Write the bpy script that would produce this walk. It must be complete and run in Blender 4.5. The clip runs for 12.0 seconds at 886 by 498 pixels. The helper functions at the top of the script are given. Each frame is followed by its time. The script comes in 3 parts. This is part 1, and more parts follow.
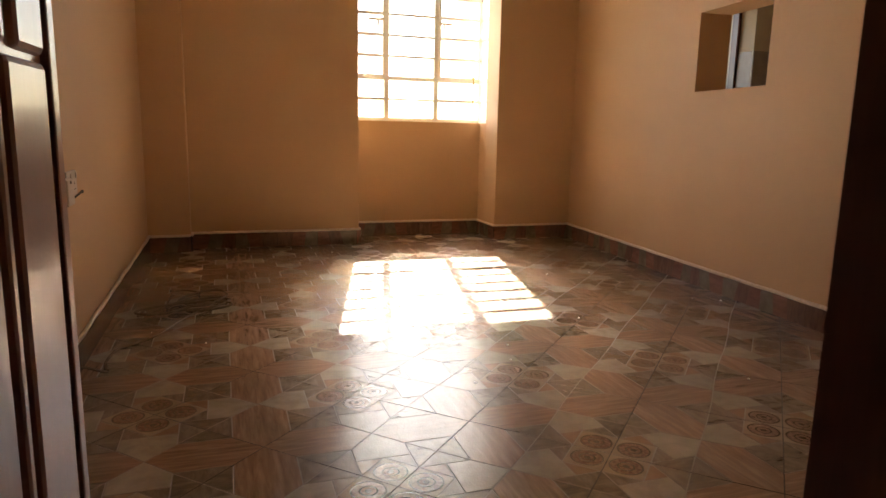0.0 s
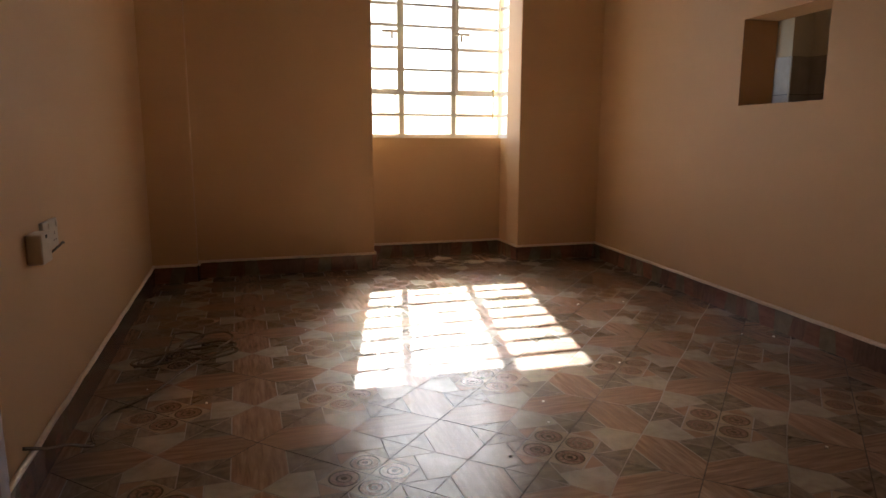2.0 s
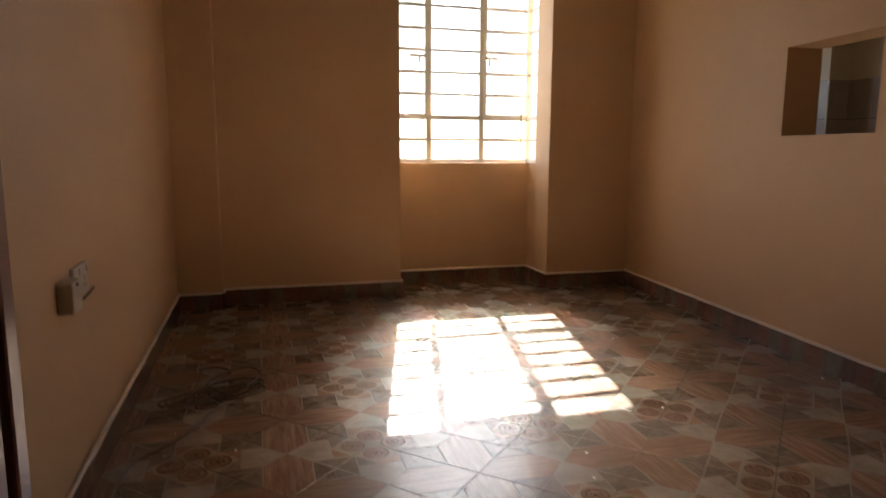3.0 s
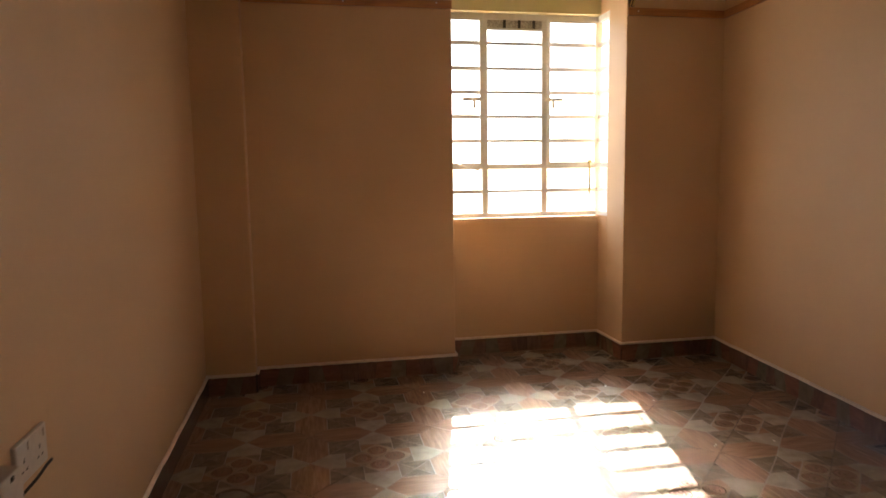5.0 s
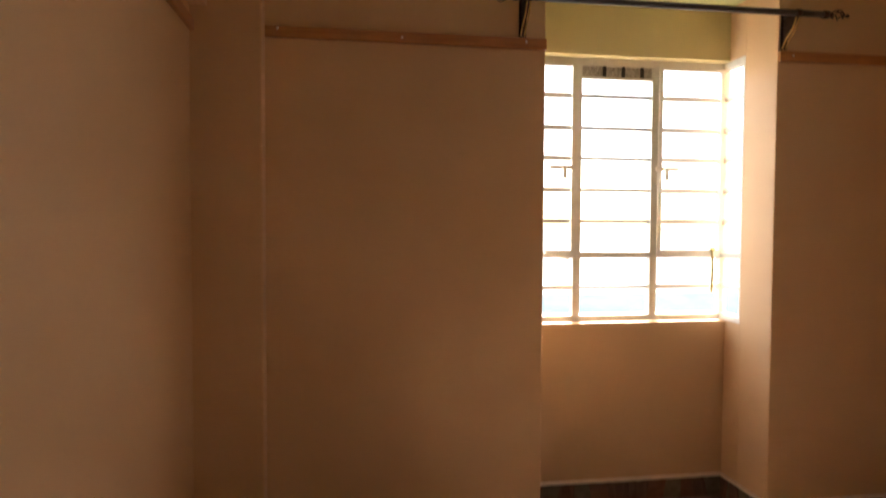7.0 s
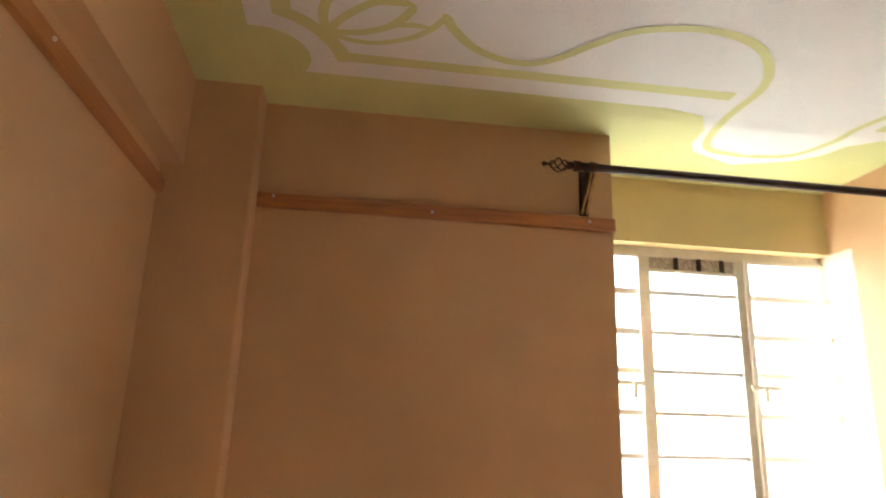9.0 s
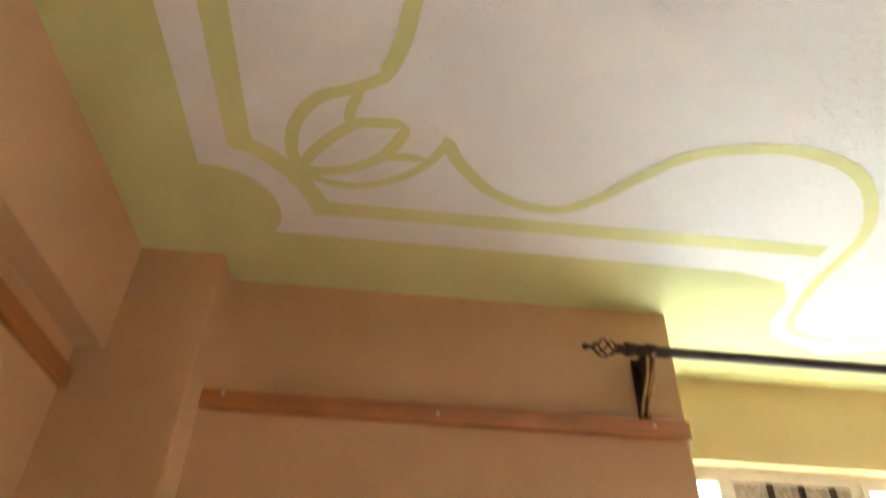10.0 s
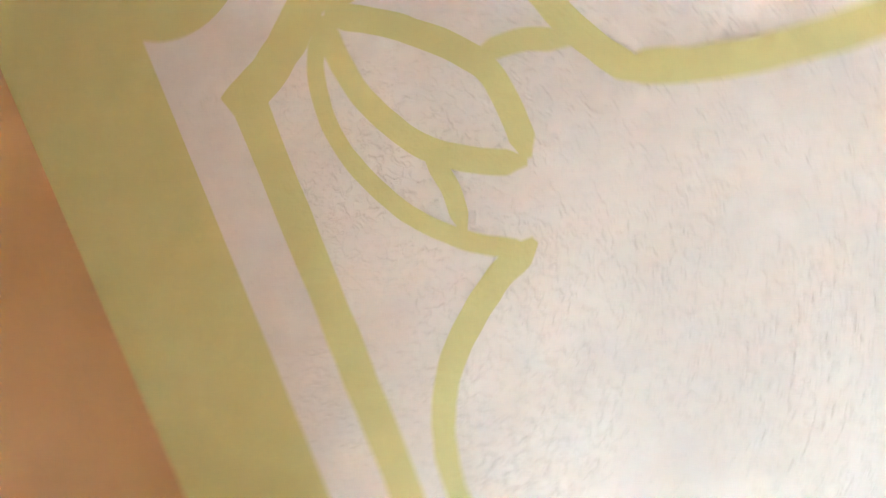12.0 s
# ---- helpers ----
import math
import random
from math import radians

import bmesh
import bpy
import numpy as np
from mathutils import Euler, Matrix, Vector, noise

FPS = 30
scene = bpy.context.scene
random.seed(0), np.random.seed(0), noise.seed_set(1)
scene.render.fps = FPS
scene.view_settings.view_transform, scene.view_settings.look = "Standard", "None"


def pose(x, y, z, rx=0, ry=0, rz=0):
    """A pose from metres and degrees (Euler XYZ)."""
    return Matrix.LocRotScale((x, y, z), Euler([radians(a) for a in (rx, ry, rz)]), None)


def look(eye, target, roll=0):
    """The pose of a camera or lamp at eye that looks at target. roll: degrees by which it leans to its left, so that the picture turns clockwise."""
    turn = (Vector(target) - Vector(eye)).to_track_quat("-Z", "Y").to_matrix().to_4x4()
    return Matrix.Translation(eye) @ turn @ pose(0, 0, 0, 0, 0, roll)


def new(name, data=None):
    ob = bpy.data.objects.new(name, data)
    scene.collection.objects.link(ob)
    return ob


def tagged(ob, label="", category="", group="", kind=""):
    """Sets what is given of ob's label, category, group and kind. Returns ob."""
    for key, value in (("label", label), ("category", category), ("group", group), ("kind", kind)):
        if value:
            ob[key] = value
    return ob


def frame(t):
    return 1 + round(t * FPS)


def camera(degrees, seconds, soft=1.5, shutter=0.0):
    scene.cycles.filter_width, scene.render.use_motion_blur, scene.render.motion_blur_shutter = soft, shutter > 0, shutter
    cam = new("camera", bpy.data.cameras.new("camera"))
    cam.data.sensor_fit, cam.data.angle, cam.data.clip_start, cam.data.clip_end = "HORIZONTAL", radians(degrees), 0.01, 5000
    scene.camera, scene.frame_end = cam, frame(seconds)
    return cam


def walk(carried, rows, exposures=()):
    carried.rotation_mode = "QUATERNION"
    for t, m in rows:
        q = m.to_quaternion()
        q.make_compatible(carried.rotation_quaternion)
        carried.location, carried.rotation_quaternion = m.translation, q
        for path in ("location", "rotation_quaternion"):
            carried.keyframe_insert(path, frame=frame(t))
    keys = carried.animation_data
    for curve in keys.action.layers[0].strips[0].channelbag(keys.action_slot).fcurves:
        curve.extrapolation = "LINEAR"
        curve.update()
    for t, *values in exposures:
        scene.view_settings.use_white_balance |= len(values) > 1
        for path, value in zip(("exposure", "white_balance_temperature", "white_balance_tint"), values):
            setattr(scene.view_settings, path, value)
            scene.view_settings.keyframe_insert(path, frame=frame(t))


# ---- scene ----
# ---- camera ----
cam = camera(68.3, 12.0, shutter=0.5)
PATH = [
    (0, (0.613, 0.121, 0.851), (1.241, 1.988, 0.506), 1.2),
    (0.5, (0.639, 0.194, 0.835), (1.27, 2.057, 0.476), 1.6),
    (1, (0.714, 0.245, 0.86), (1.304, 2.108, 0.435), 3.9),
    (1.5, (0.706, 0.32, 0.914), (1.169, 2.22, 0.495), 3.9),
    (2, (0.675, 0.429, 0.952), (1.258, 2.313, 0.617), 0.2),
    (2.5, (0.646, 0.484, 0.936), (1.26, 2.358, 0.601), 2.3),
    (3, (0.631, 0.552, 1.037), (1.166, 2.457, 0.743), 0.3),
    (5, (0.747, 1.136, 1.261), (1.128, 3.085, 1.032), -0.8),
    (5.5, (0.679, 1.425, 1.332), (1.1, 3.372, 1.157), -0.3),
    (6, (0.699, 1.647, 1.384), (0.972, 3.628, 1.348), -0.7),
    (6.5, (0.728, 1.921, 1.419), (1.004, 3.895, 1.259), -1.1),
    (7, (0.694, 2.262, 1.471), (1.0, 4.237, 1.39), 0.3),
    (7.5, (0.699, 2.489, 1.489), (1.074, 4.441, 1.708), -0.6),
    (9.3, (0.703, 3.214, 1.583), (0.93, 5.08, 2.267), 2.6),
    (9.5, (0.728, 3.353, 1.553), (0.941, 5.148, 2.407), 3.4),
    (10, (0.81, 3.564, 1.645), (0.957, 5.173, 2.824), 1.9),
    (10.5, (0.802, 3.817, 1.703), (0.886, 5.223, 3.123), 4.2),
    (11, (0.801, 4.021, 1.773), (0.948, 5.421, 3.194), 7.2),
    (11.3, (0.829, 4.134, 1.839), (0.956, 5.376, 3.402), 22.3),
    (11.6, (0.821, 4.189, 1.914), (0.947, 5.335, 3.548), 37.4),
    (12, (0.812, 4.323, 1.96), (0.978, 5.104, 3.793), 58.1),
]
EXPOSURES = [(0.0, 3.92, 6800, 10), (1.0, 3.6, 6150, 10), (2.0, 3.15, 6050, 10), (5.0, 3.45, 6050, 10), (7.5, 3.55, 6100, 11), (9.3, 4.45, 5400, 1), (10.5, 5.15, 5050, -4), (12.0, 5.72, 4600, -4)]
walk(cam, [(t, look(eye, target, roll)) for t, eye, target, roll in PATH], EXPOSURES)

# ---- daylight ----
SUN_DIR = Vector((-0.28, -1.21, -1.0)).normalized()
world = bpy.data.worlds.new("world")
scene.world = world
world.use_nodes = True
wn = world.node_tree.nodes
sky = wn.new("ShaderNodeTexSky")
sky.sky_type, sky.sun_disc = "NISHITA", False
sky.sun_elevation = math.asin(-SUN_DIR.z)
sky.sun_rotation = math.atan2(-SUN_DIR.x, -SUN_DIR.y)
sky.air_density, sky.dust_density = 1.0, 1.6
wn["Background"].inputs["Strength"].default_value = 0.05
world.node_tree.links.new(sky.outputs[0], wn["Background"].inputs[0])
sun_data = bpy.data.lights.new("sun", "SUN")
sun_data.energy, sun_data.angle, sun_data.color = 5.0, radians(0.5), (1.0, 0.93, 0.82)
sun = new("sun", sun_data)
sun.matrix_world = look((2.2, 8, 9), Vector((2.2, 8, 9)) + SUN_DIR)

# ---- plan, metres ----
XL, XR = 0.10, 3.425           # left and right wall faces
YB, YA, YW = 5.11, 5.495, 5.58  # piers, alcove back, window plane
AL, AR = 1.595, 2.735          # alcove sides
YF = 0.60                      # wall with the door, room side
ZC = 2.613                     # ceiling
SK = 0.118                     # skirting height
X0, Y0, TILE = 0.39, 1.55, 0.30
DL, DR, DH = 0.325, 1.195, 2.05  # door opening


# ---- materials ----
def material(name, rough=0.6, metal=0.0, coat=0.0, spec=0.5):
    m = bpy.data.materials.new(name)
    m.use_nodes = True
    b = m.node_tree.nodes["Principled BSDF"]
    b.inputs["Roughness"].default_value = rough
    b.inputs["Metallic"].default_value = metal
    b.inputs["Coat Weight"].default_value = coat
    b.inputs["Specular IOR Level"].default_value = spec
    return m, m.node_tree.nodes, m.node_tree.links, b


def coords(n, l, scale=(1, 1, 1), space="Object"):
    if space == "World":
        src = n.new("ShaderNodeNewGeometry").outputs["Position"]
    else:
        src = n.new("ShaderNodeTexCoord").outputs[space]
    mp = n.new("ShaderNodeMapping")
    mp.inputs["Scale"].default_value = scale
    l.new(src, mp.inputs[0])
    return mp.outputs[0]


def noise_tex(n, l, vec, scale, detail=4.0, rough=0.55, warp=0.0):
    t = n.new("ShaderNodeTexNoise")
    t.inputs["Scale"].default_value = scale
    t.inputs["Detail"].default_value = detail
    t.inputs["Roughness"].default_value = rough
    t.inputs["Distortion"].default_value = warp
    l.new(vec, t.inputs["Vector"])
    return t.outputs["Fac"]


def ramp(n, l, fac, stops):
    r = n.new("ShaderNodeValToRGB")
    e = r.color_ramp.elements
    while len(e) < len(stops):
        e.new(0.5)
    for k, (p, c) in zip(e, stops):
        k.position, k.color = p, (*c, 1)
    l.new(fac, r.inputs[0])
    return r.outputs[0]


def mix(n, l, a, b, fac, mode="MIX"):
    m = n.new("ShaderNodeMix")
    m.data_type, m.blend_type = "RGBA", mode
    for val, sock in ((fac, m.inputs[0]), (a, m.inputs[6]), (b, m.inputs[7])):
        if isinstance(val, (int, float)):
            sock.default_value = val
        elif isinstance(val, tuple):
            sock.default_value = (*val, 1)
        else:
            l.new(val, sock)
    return m.outputs[2]


def bump(n, l, b, height, strength, dist=0.002):
    u = n.new("ShaderNodeBump")
    u.inputs["Strength"].default_value = strength
    u.inputs["Distance"].default_value = dist
    l.new(height, u.inputs["Height"])
    l.new(u.outputs[0], b.inputs["Normal"])


def add_math(n, l, a, b, op="ADD"):
    m = n.new("ShaderNodeMath")
    m.operation = op
    for val, sock in ((a, m.inputs[0]), (b, m.inputs[1])):
        if isinstance(val, (int, float)):
            sock.default_value = val
        else:
            l.new(val, sock)
    return m.outputs[0]


def painted(name, colour, other, rough=0.55, grain=0.35, spec=0.4, blotch=1.3, dirt=None):
    """Painted plaster: broad uneven roller marks, fine orange-peel relief."""
    m, n, l, b = material(name, rough, spec=spec)
    v = coords(n, l, space="World")
    broad = noise_tex(n, l, v, blotch, 5)
    col = ramp(n, l, broad, [(0.3, other), (0.7, colour)])
    fine = noise_tex(n, l, v, 55, 3)
    col = mix(n, l, col, tuple(c * 0.9 for c in colour), add_math(n, l, fine, 0.35, "MULTIPLY"))
    if dirt:
        spots = noise_tex(n, l, v, 7, 8, 0.7)
        mask = ramp(n, l, spots, [(0.66, (0, 0, 0)), (0.76, (1, 1, 1))])
        col = mix(n, l, col, dirt, add_math(n, l, mask, 0.3, "MULTIPLY"))
    l.new(col, b.inputs["Base Color"])
    peel = add_math(n, l, noise_tex(n, l, v, 140, 3), noise_tex(n, l, v, 14, 2))
    bump(n, l, b, peel, grain, 0.0015)
    return m


def wood(name, dark, light, rough=0.3, axis=2, coat=0.3, scale=1.0):
    m, n, l, b = material(name, rough, coat=coat)
    sc = [14 * scale] * 3
    sc[axis] = 1.2 * scale
    v = coords(n, l, tuple(sc))
    g = noise_tex(n, l, v, 3, 6, 0.6, 1.2)
    fine = noise_tex(n, l, v, 18, 3)
    col = ramp(n, l, g, [(0.3, dark), (0.7, light)])
    col = mix(n, l, col, dark, add_math(n, l, fine, 0.4, "MULTIPLY"))
    l.new(col, b.inputs["Base Color"])
    bump(n, l, b, g, 0.12, 0.001)
    b.inputs["Coat Roughness"].default_value = 0.12
    return m


def plain(name, colour, rough=0.5, metal=0.0, vary=0.15, scale=30, relief=0.1):
    m, n, l, b = material(name, rough, metal)
    v = coords(n, l)
    f = noise_tex(n, l, v, scale, 4)
    col = ramp(n, l, f, [(0.3, tuple(c * (1 - vary) for c in colour)), (0.7, tuple(min(1, c * (1 + vary)) for c in colour))])
    l.new(col, b.inputs["Base Color"])
    bump(n, l, b, f, relief, 0.0008)
    return m


def glaze(name, stops, axis=(4, 30, 4), rough=0.22, grain=0.32):
    """One printed and glazed facet of the floor tile; shade differs a little from tile to tile."""
    m, n, l, b = material(name, rough, spec=0.95)
    v = coords(n, l, axis)
    info = n.new("ShaderNodeObjectInfo")
    off = n.new("ShaderNodeVectorMath")
    off.operation = "MULTIPLY_ADD"
    comb = n.new("ShaderNodeCombineXYZ")
    for k in range(3):
        l.new(info.outputs["Random"], comb.inputs[k])
    l.new(comb.outputs[0], off.inputs[0])
    off.inputs[1].default_value = (37, 19, 11)
    l.new(v, off.inputs[2])
    g = noise_tex(n, l, off.outputs[0], 1.7, 8, 0.6, 0.35)
    col = ramp(n, l, g, stops)
    shade = n.new("ShaderNodeMapRange")
    shade.inputs[3].default_value, shade.inputs[4].default_value = 0.9, 1.08
    l.new(info.outputs["Random"], shade.inputs[0])
    hsv = n.new("ShaderNodeHueSaturation")
    l.new(shade.outputs[0], hsv.inputs["Value"])
    l.new(col, hsv.inputs["Color"])
    l.new(hsv.outputs[0], b.inputs["Base Color"])
    w = coords(n, l, space="World")
    pebble = add_math(n, l, noise_tex(n, l, w, 150, 2), add_math(n, l, noise_tex(n, l, w, 30, 3), 1.5, "MULTIPLY"))
    if grain:
        bump(n, l, b, pebble, grain, 0.0016)
    return m


M_WALL = painted("peach_wall_paint", (0.60, 0.39, 0.215), (0.57, 0.365, 0.195), 0.55, 0.3, 0.16, dirt=(0.44, 0.28, 0.15))
M_CEIL = painted("white_ceiling_paint", (0.78, 0.77, 0.75), (0.75, 0.74, 0.72), 0.7, 1.0, 0.3)
cn, cl = M_CEIL.node_tree.nodes, M_CEIL.node_tree.links
cv = coords(cn, cl, space="World")
ridges = ramp(cn, cl, noise_tex(cn, cl, cv, 85, 4, 0.6, 0.8), [(0.48, (0, 0, 0)), (0.70, (1, 1, 1))])
bump(cn, cl, cn["Principled BSDF"], add_math(cn, cl, ridges, add_math(cn, cl, noise_tex(cn, cl, cv, 48, 4, 0.6), 0.7, "MULTIPLY")), 0.65, 0.003)
M_GREEN = painted("lime_green_paint", (0.605, 0.605, 0.27), (0.565, 0.565, 0.24), 0.6, 1.0, 0.3)
M_KITCHEN = painted("cream_kitchen_paint", (0.60, 0.48, 0.32), (0.55, 0.43, 0.28), 0.6)
# brown for the added hall enclosure, chosen to keep it dark
M_HALL = painted("hall_enclosure_brown", (0.40, 0.28, 0.18), (0.35, 0.24, 0.16), 0.6)
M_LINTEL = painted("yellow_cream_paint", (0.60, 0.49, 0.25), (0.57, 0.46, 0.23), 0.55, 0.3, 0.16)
M_RAIL = wood("varnished_rail_wood", (0.30, 0.11, 0.025), (0.50, 0.21, 0.05), 0.32, 0)
M_RAIL_Y = wood("varnished_rail_wood_side", (0.30, 0.11, 0.025), (0.50, 0.21, 0.05), 0.32, 1)
M_DOOR = wood("brown_door_gloss", (0.19, 0.066, 0.034), (0.23, 0.082, 0.042), 0.33, 2, 0.22)
M_FRAMEWOOD = wood("brown_frame_gloss", (0.12, 0.040, 0.022), (0.17, 0.06, 0.034), 0.35, 2, 0.2)
M_WFRAME = plain("cream_window_enamel", (0.66, 0.635, 0.57), 0.4, 0, 0.06)
M_BRASS = plain("worn_brass", (0.52, 0.34, 0.12), 0.35, 1.0, 0.2)
M_BLACK = plain("black_pole_enamel", (0.030, 0.014, 0.012), 0.38, 0.0, 0.3)
M_BRONZE = plain("dark_bronze", (0.06, 0.03, 0.02), 0.35, 0.8, 0.3)
M_PLASTIC = plain("ivory_socket_plastic", (0.56, 0.47, 0.37), 0.35, 0, 0.08)
M_HOLE = plain("dark_slot", (0.02, 0.015, 0.01), 0.8)
M_CABLE = plain("grey_cable_sheath", (0.12, 0.082, 0.052), 0.22, 0, 0.2, 60)
M_GROUT = plain("brown_grout", (0.045, 0.032, 0.026), 0.85, 0, 0.3, 80)
M_GROUT.node_tree.nodes["Principled BSDF"].inputs["Specular IOR Level"].default_value = 0.05
M_CAULK = plain("skirting_grout_bead", (0.74, 0.60, 0.47), 0.6, 0, 0.12, 60)
M_VENT = plain("dusty_vent_mesh", (0.42, 0.38, 0.32), 0.7, 0.0, 0.5, 120, 0.4)
M_STEEL = plain("window_ironmongery", (0.74, 0.68, 0.56), 0.4, 0.0, 0.15)
M_STAY = plain("tarnished_stay", (0.30, 0.24, 0.08), 0.35, 0.8, 0.4)
M_NAIL = plain("nail_head", (0.75, 0.70, 0.62), 0.4, 0.4)
M_SPECK = plain("paint_speck", (0.75, 0.68, 0.58), 0.7)

M_WOOD_A = glaze("tile_wood_brown", [(0.32, (0.148, 0.082, 0.050)), (0.5, (0.212, 0.125, 0.078)), (0.7, (0.300, 0.187, 0.124))], (4, 40, 4))
M_WOOD_B = glaze("tile_wood_tan", [(0.32, (0.157, 0.089, 0.055)), (0.5, (0.225, 0.135, 0.086)), (0.7, (0.314, 0.201, 0.135))], (40, 4, 4))
M_SLATE = glaze("tile_slate_grey", [(0.32, (0.080, 0.057, 0.038)), (0.5, (0.129, 0.098, 0.067)), (0.7, (0.199, 0.155, 0.109))], (9, 24, 4))
M_PALE = glaze("tile_pale_stone", [(0.32, (0.223, 0.171, 0.122)), (0.5, (0.276, 0.222, 0.167)), (0.7, (0.329, 0.271, 0.209))], (8, 8, 8))
M_SLATE2 = glaze("tile_soft_grey", [(0.32, (0.111, 0.081, 0.056)), (0.5, (0.160, 0.121, 0.085)), (0.7, (0.215, 0.168, 0.123))], (24, 9, 4))
M_WEDGE = glaze("tile_tan_wedge", [(0.3, (0.180, 0.105, 0.061)), (0.7, (0.270, 0.168, 0.105))], (10, 10, 4))
M_CREAM = glaze("tile_cream", [(0.3, (0.226, 0.158, 0.104)), (0.7, (0.308, 0.224, 0.153))], (8, 8, 8))
M_LINE = glaze("tile_embossed_line", [(0.3, (0.13, 0.09, 0.06)), (0.8, (0.19, 0.135, 0.095))], (20, 20, 20), 0.4, 0)
M_LINE.node_tree.nodes["Principled BSDF"].inputs["Specular IOR Level"].default_value = 0.35
M_RING = glaze("tile_medallion_brown", [(0.3, (0.055, 0.022, 0.013)), (0.8, (0.099, 0.040, 0.022))], (20, 20, 20))
M_BAND = glaze("tile_medallion_band", [(0.4, (0.120, 0.059, 0.037)), (0.6, (0.215, 0.133, 0.088))], (60, 60, 60))
M_KTILE = glaze("kitchen_wall_tile", [(0.3, (0.26, 0.195, 0.14)), (0.8, (0.35, 0.265, 0.195))], (6, 6, 6), 0.5, 0.1)
M_SKIRT = [glaze("skirting_brown", [(0.3, (0.135, 0.060, 0.040)), (0.7, (0.24, 0.118, 0.080))], (6, 6, 20)), glaze("skirting_olive", [(0.3, (0.115, 0.088, 0.055)), (0.7, (0.20, 0.155, 0.105))], (9, 9, 9)), glaze("skirting_umber", [(0.3, (0.10, 0.052, 0.036)), (0.7, (0.19, 0.108, 0.076))], (20, 6, 6))]

mg, ng, lg, bg = material("window_glass", 0.0)
bg.inputs["Transmission Weight"].default_value = 1.0
bg.inputs["IOR"].default_value = 1.1
bg.inputs["Base Color"].default_value = (0.97, 0.98, 0.98, 1)
M_GLASS = mg


# ---- mesh helpers ----
def box(bm, x0, x1, y0, y1, z0, z1, mat=0, bevel=0.0):
    r = bmesh.ops.create_cube(bm, size=1.0, matrix=Matrix.Translation(((x0 + x1) / 2, (y0 + y1) / 2, (z0 + z1) / 2)) @ Matrix.Diagonal((x1 - x0, y1 - y0, z1 - z0, 1)))
    vs = r["verts"]
    fs = {f for v in vs for f in v.link_faces}
    if bevel:
        es = list({e for v in vs for e in v.link_edges})
        out = bmesh.ops.bevel(bm, geom=es, offset=bevel, segments=2, affect="EDGES", profile=0.5)
        fs = set(out["faces"]) | {f for f in fs if f.is_valid}
    for f in fs:
        f.material_index = mat
    return vs


def tube(bm, pts, radius, sides=8, closed_ends=True, mat=0):
    """A round rod along points."""
    pts = [Vector(p) for p in pts]
    rings, up = [], None
    for i, p in enumerate(pts):
        d = (pts[min(i + 1, len(pts) - 1)] - pts[max(i - 1, 0)]).normalized()
        if up is None:
            up = Vector((0, 0, 1)) if abs(d.z) < 0.9 else Vector((1, 0, 0))
        side = d.cross(up).normalized()
        up = side.cross(d).normalized()
        r = radius[i] if isinstance(radius, (list, tuple)) else radius
        rings.append([bm.verts.new(p + r * (math.cos(a) * side + math.sin(a) * up)) for a in (2 * math.pi * k / sides for k in range(sides))])
    for a, b in zip(rings, rings[1:]):
        for k in range(sides):
            f = bm.faces.new((a[k], a[(k + 1) % sides], b[(k + 1) % sides], b[k]))
            f.smooth, f.material_index = True, mat
    if closed_ends:
        for ring in (rings[0][::-1], rings[-1]):
            bm.faces.new(ring).material_index = mat


def ball(bm, centre, r, scale=(1, 1, 1), seg=14):
    res = bmesh.ops.create_uvsphere(bm, u_segments=seg, v_segments=seg // 2 + 2, radius=r, matrix=Matrix.Translation(centre) @ Matrix.Diagonal((*scale, 1)))
    for v in res["verts"]:
        for f in v.link_faces:
            f.smooth = True


def bezier(points, steps=14):
    """A smooth line through the points (Catmull-Rom)."""
    P = [Vector(p) for p in points]
    P = [P[0] * 2 - P[1]] + P + [P[-1] * 2 - P[-2]]
    out = []
    for i in range(1, len(P) - 2):
        a, b, c, d = P[i - 1:i + 3]
        for k in range(steps):
            t = k / steps
            out.append(0.5 * ((2 * b) + (c - a) * t + (2 * a - 5 * b + 4 * c - d) * t * t + (3 * b - a - 3 * c + d) * t ** 3))
    out.append(P[-2])
    return out


def finish(name, bm, mats, parent=None, label=""):
    bmesh.ops.recalc_face_normals(bm, faces=bm.faces)
    me = bpy.data.meshes.new(name)
    bm.to_mesh(me)
    bm.free()
    for m in (mats if isinstance(mats, (list, tuple)) else [mats]):
        me.materials.append(m)
    ob = new(name, me)
    if parent:
        ob.parent = parent
    if label:
        tagged(ob, label)
    return ob


def part(name, bm, mat, parent, label=""):
    return finish(name, bm, mat, parent, label)


def empty(name, at, label, category, group=""):
    ob = new(name)
    ob.location = at
    ob.empty_display_size = 0.05
    return tagged(ob, label, category, group)


def local(ob, bm):
    """Moves a world-space bmesh into the space of the thing's base."""
    bmesh.ops.translate(bm, verts=bm.verts, vec=-ob.location)
    return bm


SKEW = radians(-5.1)            # the right wall closes in towards the door
SX = math.tan(-SKEW)
SKEWED = Matrix.Translation((XR, YB, 0)) @ Matrix.Rotation(SKEW, 4, "Z") @ Matrix.Translation((-XR, -YB, 0))


def boxes(name, rows, mat, label, kind="structure", category="wall", skew=False):
    bm = bmesh.new()
    for r in rows:
        box(bm, *r)
    if skew:
        bmesh.ops.transform(bm, matrix=SKEWED, verts=bm.verts)
    return tagged(finish(name, bm, mat), label, category, kind=kind)


